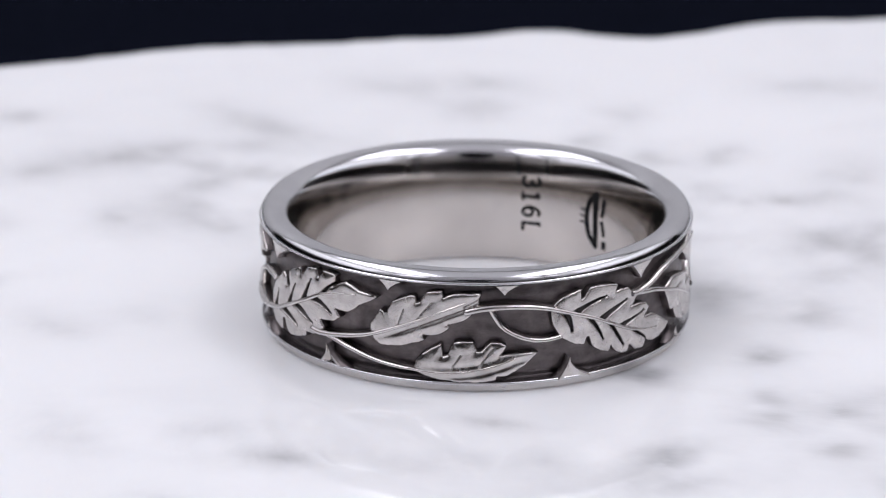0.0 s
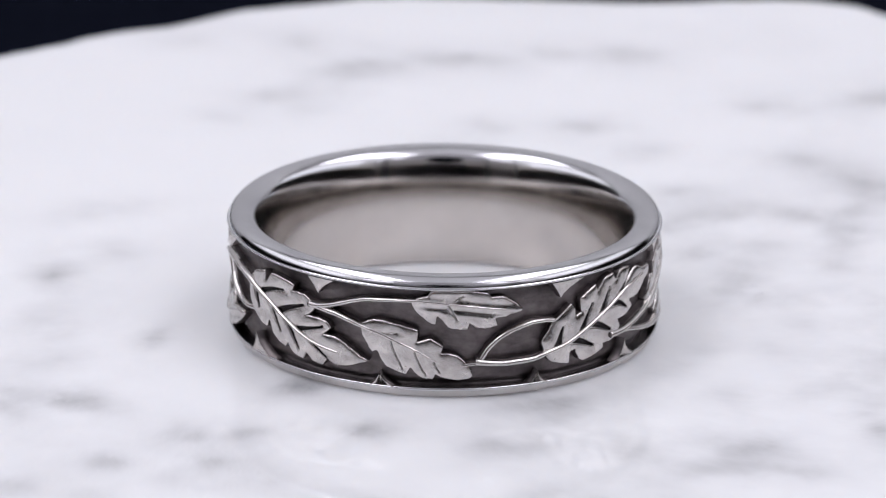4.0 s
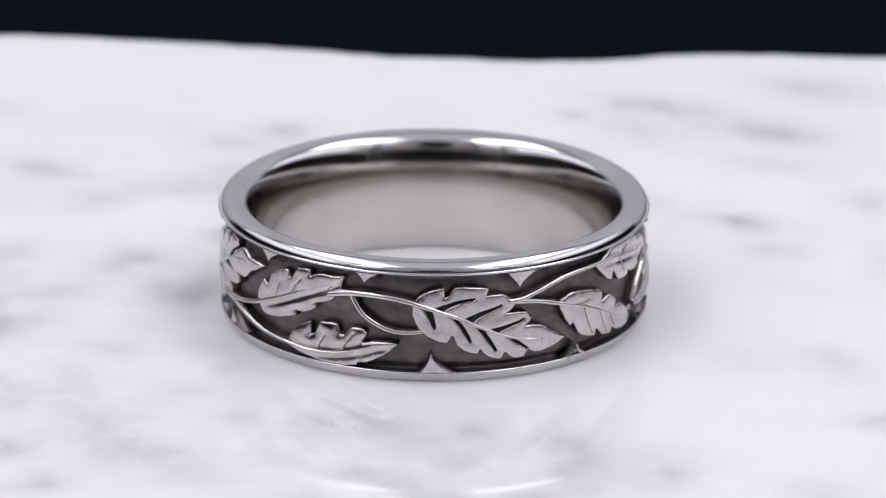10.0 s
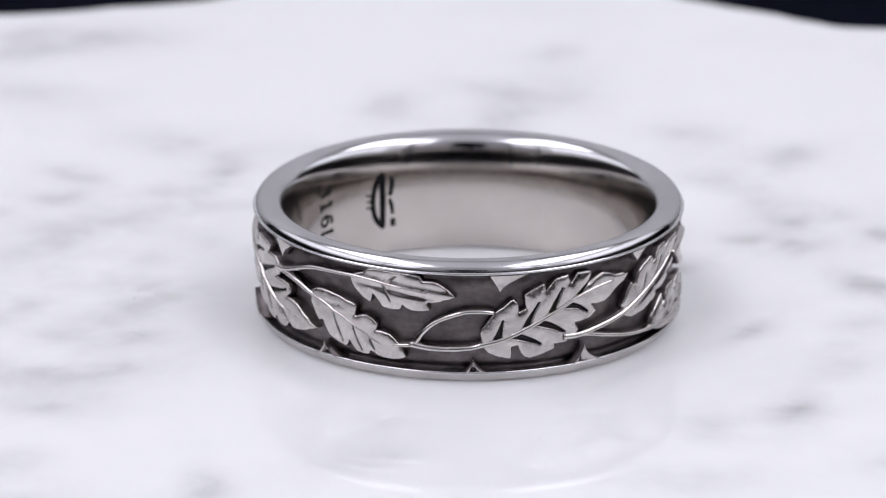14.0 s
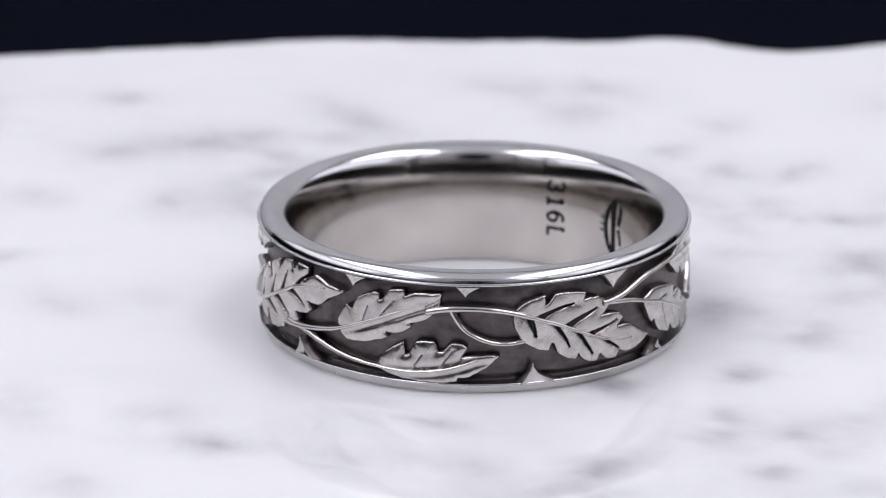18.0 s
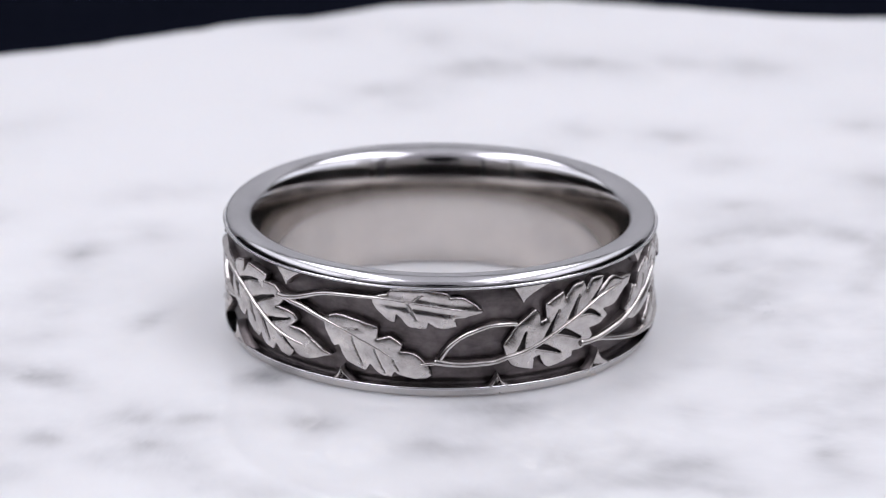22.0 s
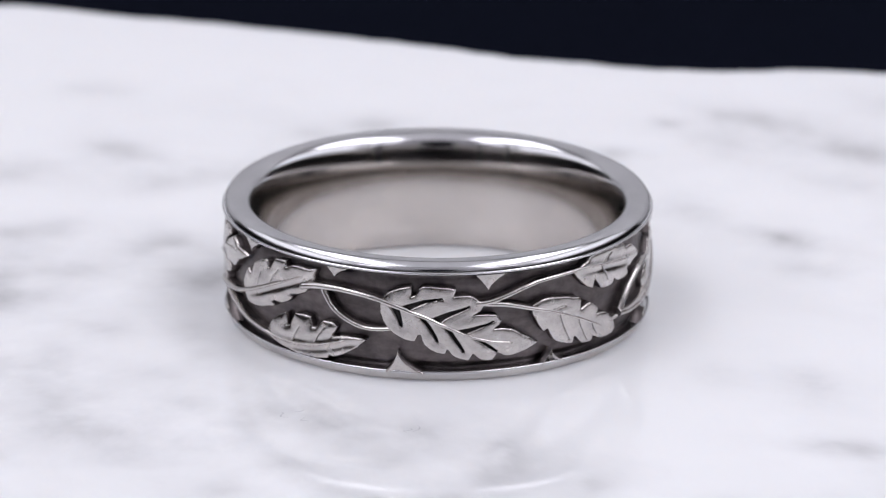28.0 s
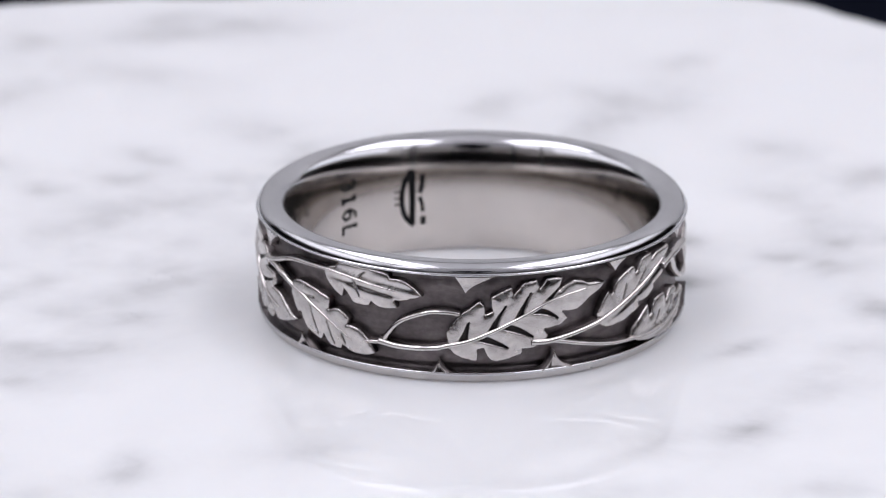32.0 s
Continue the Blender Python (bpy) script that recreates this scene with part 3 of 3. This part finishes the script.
def spur(theta, z, tip, left, right, dish=0.0):
    """A small pointed leaf tip that comes out from under a rim; left and right: how far its two flanks sweep out, in degrees; dish: how hollow it is."""
    verts, faces, slots, n, m = [], [], [], 18, 14
    power = 1.25 if tip < z else 1.9
    for i in range(n + 1):
        f = i / n
        for k in range(m + 1):
            q = 2 * k / m - 1
            reach = (left if q < 0 else right)
            half = reach * (0.9 * (1 - f) ** (power if reach < 4 else power + 0.5) + 0.1 * (1 - f)) + 0.12
            h = 0.47 - 0.03 * f + (0.10 * f * f if dish else 0.0) - dish * math.exp(-(q / 0.45) ** 2) * (1 - 0.4 * f) + 0.025 * noise.noise((theta + q * half, z + f * 2, 1.0))
            if k in (0, m):
                h, q = -0.04, q * 1.03
            verts.append(on_band(theta + q * half, z + (tip - z) * f, h))
    for i in range(n):
        for k in range(m):
            q = (i * (m + 1) + k, i * (m + 1) + k + 1, (i + 1) * (m + 1) + k + 1, (i + 1) * (m + 1) + k)
            faces.append(q if tip > z else tuple(reversed(q)))
            slots.append(1 if k in (0, m - 1) else 0)
    return mesh_object("leaf_tip", verts, faces, [leaf_steel, patina], slots, parent=ring)


def motif(turn):
    """The run of leaves and vines that fills half of the ring."""
    def at(*pts):
        return [(a + turn, z) for a, z in pts]
    # large leaf with a looped stalk
    rib = at((19.3, 1.98), (24.6, 2.22), (29.7, 2.61), (35.6, 3.15), (40.6, 3.6), (45.5, 4.06), (50.5, 4.32), (56.7, 4.49), (63.4, 4.58))
    blade = leaf(rib,
                 [(0.009, 0.63), (0.056, 0.99), (0.129, 1.43), (0.211, 1.57), (0.277, 1.69), (0.292, 1.39), (0.276, 0.97), (0.314, 0.92), (0.345, 1.6), (0.406, 1.63), (0.473, 1.61), (0.468, 1.21), (0.511, 1.36),
                  (0.553, 1.48), (0.608, 1.3), (0.608, 0.83), (0.654, 1.16), (0.734, 0.91), (0.700, 0.35), (0.74, 0.5), (0.804, 0.62), (0.878, 0.25), (1, 0)],
                 [(0.013, 0.21), (0.032, 0.5), (0.092, 0.89), (0.129, 1.11), (0.153, 0.55), (0.185, 0.58), (0.189, 1.24), (0.209, 1.48), (0.356, 1.75), (0.366, 1.5), (0.424, 1.76), (0.481, 1.77), (0.525, 1.61),
                  (0.526, 1.15), (0.641, 1.42), (0.714, 1.22), (0.688, 0.78), (0.789, 0.95), (0.875, 0.5), (1, 0)],
                 [(0.089, 0.162, 0.9), (0.263, 0.393, 0.89), (0.428, 0.553, 0.86), (0.614, 0.722, 0.55)], [(0.17, 0.297, 1.11), (0.32, 0.451, 1.23), (0.50, 0.644, 1.05)],
                 groove=0.14, flare=-1.1, fall=(0.11, 0.04), seed=1 + turn, label="bright large lobed leaf with dark tapered veins")
    vine("rib", at((0.7, 1.90), (7.5, 1.76), (15.8, 1.82)) + rib[:-1], 0.195, 0.085, 0.59, 60, blade)
    vine("tendril", at((2.0, 1.94), (4.5, 2.66), (8.2, 3.22), (14.4, 3.66), (19.3, 3.71), (22.5, 3.62)), 0.15, 0.135, 0.52)
    # slim leaf
    rib = at((61.0, 2.62), (67, 3.07), (73, 3.56), (78, 3.99), (83, 4.4), (87, 4.73), (91, 5.21))
    blade = leaf(rib,
                 [(0, 0.25), (0.087, 0.7), (0.168, 1.08), (0.191, 0.8), (0.215, 0.84), (0.289, 1.27), (0.386, 1.31), (0.476, 1.29), (0.497, 1.16), (0.48, 0.84), (0.514, 0.84), (0.594, 1.18), (0.714, 0.97),
                  (0.699, 0.64), (0.795, 0.65), (0.913, 0.29), (1, 0)],
                 [(0, 0.33), (0.07, 0.66), (0.172, 0.91), (0.308, 1.03), (0.419, 1.08), (0.42, 0.79), (0.524, 1.07), (0.631, 0.99), (0.656, 0.87), (0.642, 0.74), (0.779, 0.84), (0.862, 0.69), (0.941, 0.29), (1, 0)],
                 [(0.262, 0.36, 0.75), (0.433, 0.598, 0.6)], (), groove=0.04, flare=0.2, fall=(0.06, 0.10), trough=(0.0, 0.10), seed=2 + turn, label="bright slim lobed leaf with fine veins")
    vine("rib", at((41.3, 2.06), (44, 2.02), (47, 2.05), (50.7, 2.16), (56.3, 2.38)) + rib[:-1], 0.185, 0.07, 0.58, 50, blade)
    # low leaf beside the lower rim
    rib = at((72.8, 1.14), (75.5, 1.08), (80.1, 1.04), (84.5, 1.08), (89.1, 1.2), (93.2, 1.38), (97.3, 1.63), (99.9, 1.82), (106, 2.01))
    blade = leaf(rib,
                 [(0, 0.17), (0.032, 0.57), (0.118, 1.1), (0.231, 1.48), (0.242, 0.82), (0.282, 0.91), (0.348, 1.55), (0.522, 1.46), (0.536, 0.91), (0.577, 0.9), (0.662, 1.19), (0.761, 1.04), (0.792, 0.73),
                  (0.71, 0.35), (0.846, 0.22), (1, 0)],
                 [(0.032, 0.11), (0.162, 0.32), (0.273, 0.42), (0.411, 0.56), (0.62, 0.75), (0.634, 0.6), (0.704, 0.71), (0.857, 0.55), (1, 0)],
                 [(0.30, 0.394, 0.89), (0.519, 0.66, 0.85)], groove=0.04, flare=0.2, fall=(0.13, 0.04), trough=(0.05, 0.06), seed=3 + turn, label="bright low half leaf beside the lower rim")
    vine("rib", at((46.6, 2.04), (48.6, 1.98), (50.7, 1.87), (55.8, 1.63), (60.7, 1.41), (65.4, 1.25), (70.5, 1.16)) + rib[:-1], 0.15, 0.07, 0.57, 50, blade)
    # large leaf on a long stalk
    rib = at((109.5, 4.19), (115.9, 3.79), (121, 3.44), (126, 3), (130.5, 2.59), (135, 2.25), (139.1, 2.04), (144.3, 1.9), (152.3, 1.69))
    blade = leaf(rib,
                 [(0.011, 0.13), (0.052, 0.66), (0.112, 1.09), (0.142, 1.24), (0.161, 0.75), (0.178, 0.87), (0.197, 1.44), (0.281, 1.71), (0.369, 1.94), (0.371, 1.55), (0.432, 1.86), (0.458, 1.95), (0.579, 1.77),
                  (0.548, 1.18), (0.529, 1.07), (0.694, 1.38), (0.747, 1.1), (0.696, 0.67), (0.812, 0.71), (0.871, 0.46), (0.94, 0.16), (1, 0)],
                 [(0.015, 0.35), (0.053, 0.84), (0.105, 1.28), (0.196, 1.49), (0.286, 1.41), (0.285, 1.02), (0.3, 0.96), (0.341, 1.3), (0.399, 1.45), (0.478, 1.35), (0.479, 1.04), (0.529, 1.29), (0.607, 1.21),
                  (0.614, 0.81), (0.667, 1.03), (0.725, 0.95), (0.748, 0.58), (0.8, 0.72), (0.875, 0.55), (0.935, 0.25), (1, 0)],
                 [(0.150, 0.315, 1.2), (0.340, 0.48, 1.39), (0.505, 0.677, 1.01)], [(0.077, 0.165, 0.88), (0.22, 0.403, 0.86), (0.385, 0.56, 0.84), (0.585, 0.739, 0.48)],
                 groove=0.13, flare=-0.9, fall=(0.05, 0.04), seed=4 + turn, label="bright large lobed leaf with broad dark veins")
    vine("rib", at((86.5, 4.2), (90, 4.36), (94, 4.46), (99.3, 4.47), (104.4, 4.39)) + rib[:-1], 0.195, 0.085, 0.59, 60, blade)
    vine("tendril", at((93.1, 4.4), (94.1, 4.03), (96.4, 3.4), (100.4, 2.92), (104.8, 2.65), (109.2, 2.63), (112.3, 2.71)), 0.15, 0.135, 0.52)
    # small leaf
    rib = at((149.7, 3.54), (155.4, 3.23), (160.5, 2.84), (165.5, 2.42), (170, 1.97), (174.1, 1.6), (179.9, 1.14))
    blade = leaf(rib,
                 [(0.004, 0.1), (0.111, 0.59), (0.245, 0.81), (0.352, 0.92), (0.443, 1), (0.474, 0.45), (0.55, 0.92), (0.67, 0.84), (0.681, 0.49), (0.792, 0.73), (0.899, 0.51), (0.959, 0.2), (1, 0)],
                 [(0.018, 0.1), (0.085, 0.6), (0.17, 1.08), (0.215, 0.91), (0.288, 1.28), (0.344, 1.44), (0.515, 1.32), (0.519, 0.92), (0.627, 1.12), (0.724, 0.89), (0.721, 0.64), (0.833, 0.58), (0.945, 0.25), (1, 0)],
                 [(0.197, 0.302, 0.43)], [(0.281, 0.462, 1.13), (0.486, 0.655, 0.85), (0.655, 0.74, 0.4)], groove=0.04, flare=0.0, fall=(0.06, 0.04), bend=(1.25, 1.3), seed=5 + turn,
                 label="bright small rounded lobed leaf")
    vine("rib", at((134.5, 4.10), (137.2, 4.05), (143.6, 3.87)) + rib[:-1], 0.175, 0.07, 0.535, 50, blade)
    vine("tendril", at((176.5, 1.72), (179.0, 1.78), (181.5, 1.82)), 0.11, 0.12, 0.50, 10)
    # leaf under the upper rim
    rib = at((163.5, 5.05), (169, 5.02), (176.5, 4.86), (184.2, 4.66), (189.5, 4.51), (193.2, 4.44))
    blade = leaf(rib,
                 [(0.148, 0.3), (0.178, 0.56), (0.405, 0.7), (0.652, 0.78), (0.68, 0.56), (0.774, 0.66), (0.881, 0.48), (1, 0)],
                 [(0.003, 0.28), (0.085, 0.69), (0.165, 1.07), (0.243, 1.19), (0.249, 0.73), (0.29, 0.86), (0.366, 1.29), (0.517, 1.22), (0.533, 0.91), (0.614, 1.11), (0.783, 0.9), (0.747, 0.51), (0.881, 0.33), (1, 0)],
                 [(0.36, 0.44, 0.5)], [(0.30, 0.42, 0.8)], groove=0.04, flare=0.2, fall=(0.05, 0.08), trough=(0.03, 0.07), seed=6 + turn, label="bright half leaf hanging under the upper rim")
    vine("rib", at((134.6, 4.09), (137.2, 4.1), (140.2, 4.22), (144.7, 4.51), (148.6, 4.77), (153.3, 4.94)) + rib[:-1], 0.165, 0.065, 0.545, 50, blade)
    for th, tip, left, right in ((24.0, 4.76, 3.0, 8.5), (66.2, 5.05, 2.6, 4.4), (96.8, 5.10, 2.6, 4.2), (137.8, 4.79, 3.8, 5.5)):
        spur(th + turn, 5.58, tip, left, right)
    for th, tip, left, right, dish in ((17.2, 1.20, 2.8, 4.2, 0.26), (47.4, 1.55, 4.0, 7.0, 0.20), (114.3, 1.58, 3.8, 8.0, 0.08), (155.6, 1.25, 3.4, 5.2, 0.28)):
        spur(th + turn, 0.46, tip, left, right, dish)


motif(0)
motif(180.4)


def inside(theta, z, lift=0.012):
    """A place on the inner wall of the ring."""
    r = (barrel(z) - lift) * MM
    return (r * math.cos(radians(theta)), r * math.sin(radians(theta)), z * MM)


def engraved_band(pts, wide, name="stroke", parent=None, label=""):
    """A flat black stroke on the inner wall along a line of places."""
    line = through_points(pts, 16)
    verts = []
    for i, (th, z) in enumerate(line):
        a, b = line[max(i - 1, 0)], line[min(i + 1, 16)]
        dx, dz = (b[0] - a[0]) * 0.164, b[1] - a[1]
        d = math.hypot(dx, dz) or 1
        w = wide[0] + (wide[1] - wide[0]) * i / 16
        for o in (-w / 2, w / 2):
            verts.append(inside(th - dz / d * o / 0.164, z + dx / d * o))
    faces = [(2 * i, 2 * i + 1, 2 * i + 3, 2 * i + 2) for i in range(16)]
    return mesh_object(name, verts, faces, [enamel], smooth=False, parent=parent or ring, label=label)


# strokes of the steel grade, each figure in a square of one by one
GLYPHS = {
    "3": [[(0.08, 0.84), (0.45, 1.0), (0.86, 0.84), (0.80, 0.62), (0.42, 0.53)], [(0.42, 0.53), (0.86, 0.42), (0.88, 0.14), (0.45, 0.0), (0.05, 0.16)]],
    "1": [[(0.18, 0.80), (0.36, 0.90), (0.52, 1.0)], [(0.52, 1.0), (0.52, 0.5), (0.52, 0.0)], [(0.18, 0.02), (0.52, 0.02), (0.86, 0.02)]],
    "6": [[(0.84, 0.90), (0.50, 1.0), (0.16, 0.72), (0.10, 0.34), (0.46, 0.0), (0.86, 0.20), (0.80, 0.50), (0.46, 0.62), (0.16, 0.42)]],
    "L": [[(0.20, 1.0), (0.20, 0.5), (0.20, 0.0)], [(0.12, 0.03), (0.50, 0.03), (0.90, 0.03)], [(0.02, 0.99), (0.20, 0.99), (0.42, 0.99)]],
}


def engraved_text(body, theta, top, tall, pitch, wide):
    """Figures down the inner wall, their heads towards falling degrees."""
    first = None
    for k, mark_name in enumerate(body):
        for line in GLYPHS[mark_name]:
            pts = [(theta - v * tall, top - (k * pitch + u * wide)) for u, v in line]
            stroke = engraved_band(pts, (0.185, 0.185), "stroke" if first else "engraving", first, "" if first else "black steel grade mark engraved inside the ring")
            first = first or stroke


engraved_text("316L", 74.1, 4.80, 6.0, 0.83, 0.62)
# maker's mark: a bow with its string, broken bars beside it
mark = engraved_band([(45.6, 4.6), (48.8, 4.0), (50.0, 3.05), (48.8, 2.1), (45.6, 1.55)], (0.30, 0.30), "maker_mark", label="black bow-shaped mark engraved inside the ring")
engraved_band([(46.3, 4.5), (46.2, 3.05), (46.3, 1.6)], (0.40, 0.34), parent=mark)
engraved_band([(42.6, 4.3), (42.7, 3.8), (43.6, 3.3)], (0.28, 0.26), parent=mark)
engraved_band([(43.6, 3.1), (42.7, 2.6), (42.5, 2.25)], (0.24, 0.2), parent=mark)
engraved_band([(42.4, 2.0), (42.4, 1.8), (42.4, 1.55)], (0.3, 0.3), parent=mark)
for z in (3.5, 3.15, 2.8):
    engraved_band([(52.6, z), (51.6, z), (50.6, z - 0.05)], (0.1, 0.1), parent=mark)


# ---- what moves ----
# the turn of the slab against an even pace, in degrees, through one round
PACE = 20.5284
LAG = ((0, 0.0), (1.5, 0.05), (3, 0.30), (4.5, 0.25), (6, -0.39), (7.5, -0.71), (9, -0.66), (10.5, -0.60), (12, -1.72), (13.5, -1.39), (15.5, -0.27), (17.5367, 0.0))
RING_PLACE = (1.256, -0.546)


def turned(t):
    return PACE * t + float(np.interp(t % 17.5367, [k for k, _ in LAG], [v for _, v in LAG]))


def motions():
    tilt = pose(0, 0, 0, -0.187, -0.145, 0)
    times = [0.5 * i for i in range(65)]
    walk(slab, [(t, pose(0, 0, 0, 0, 0, -turned(t)) @ tilt) for t in times])
    walk(ring, [(t, pose(0, 0, 0, 0, 0, -turned(t)) @ tilt @ pose(RING_PLACE[0] * MM, RING_PLACE[1] * MM, 0)) for t in times])


motions()
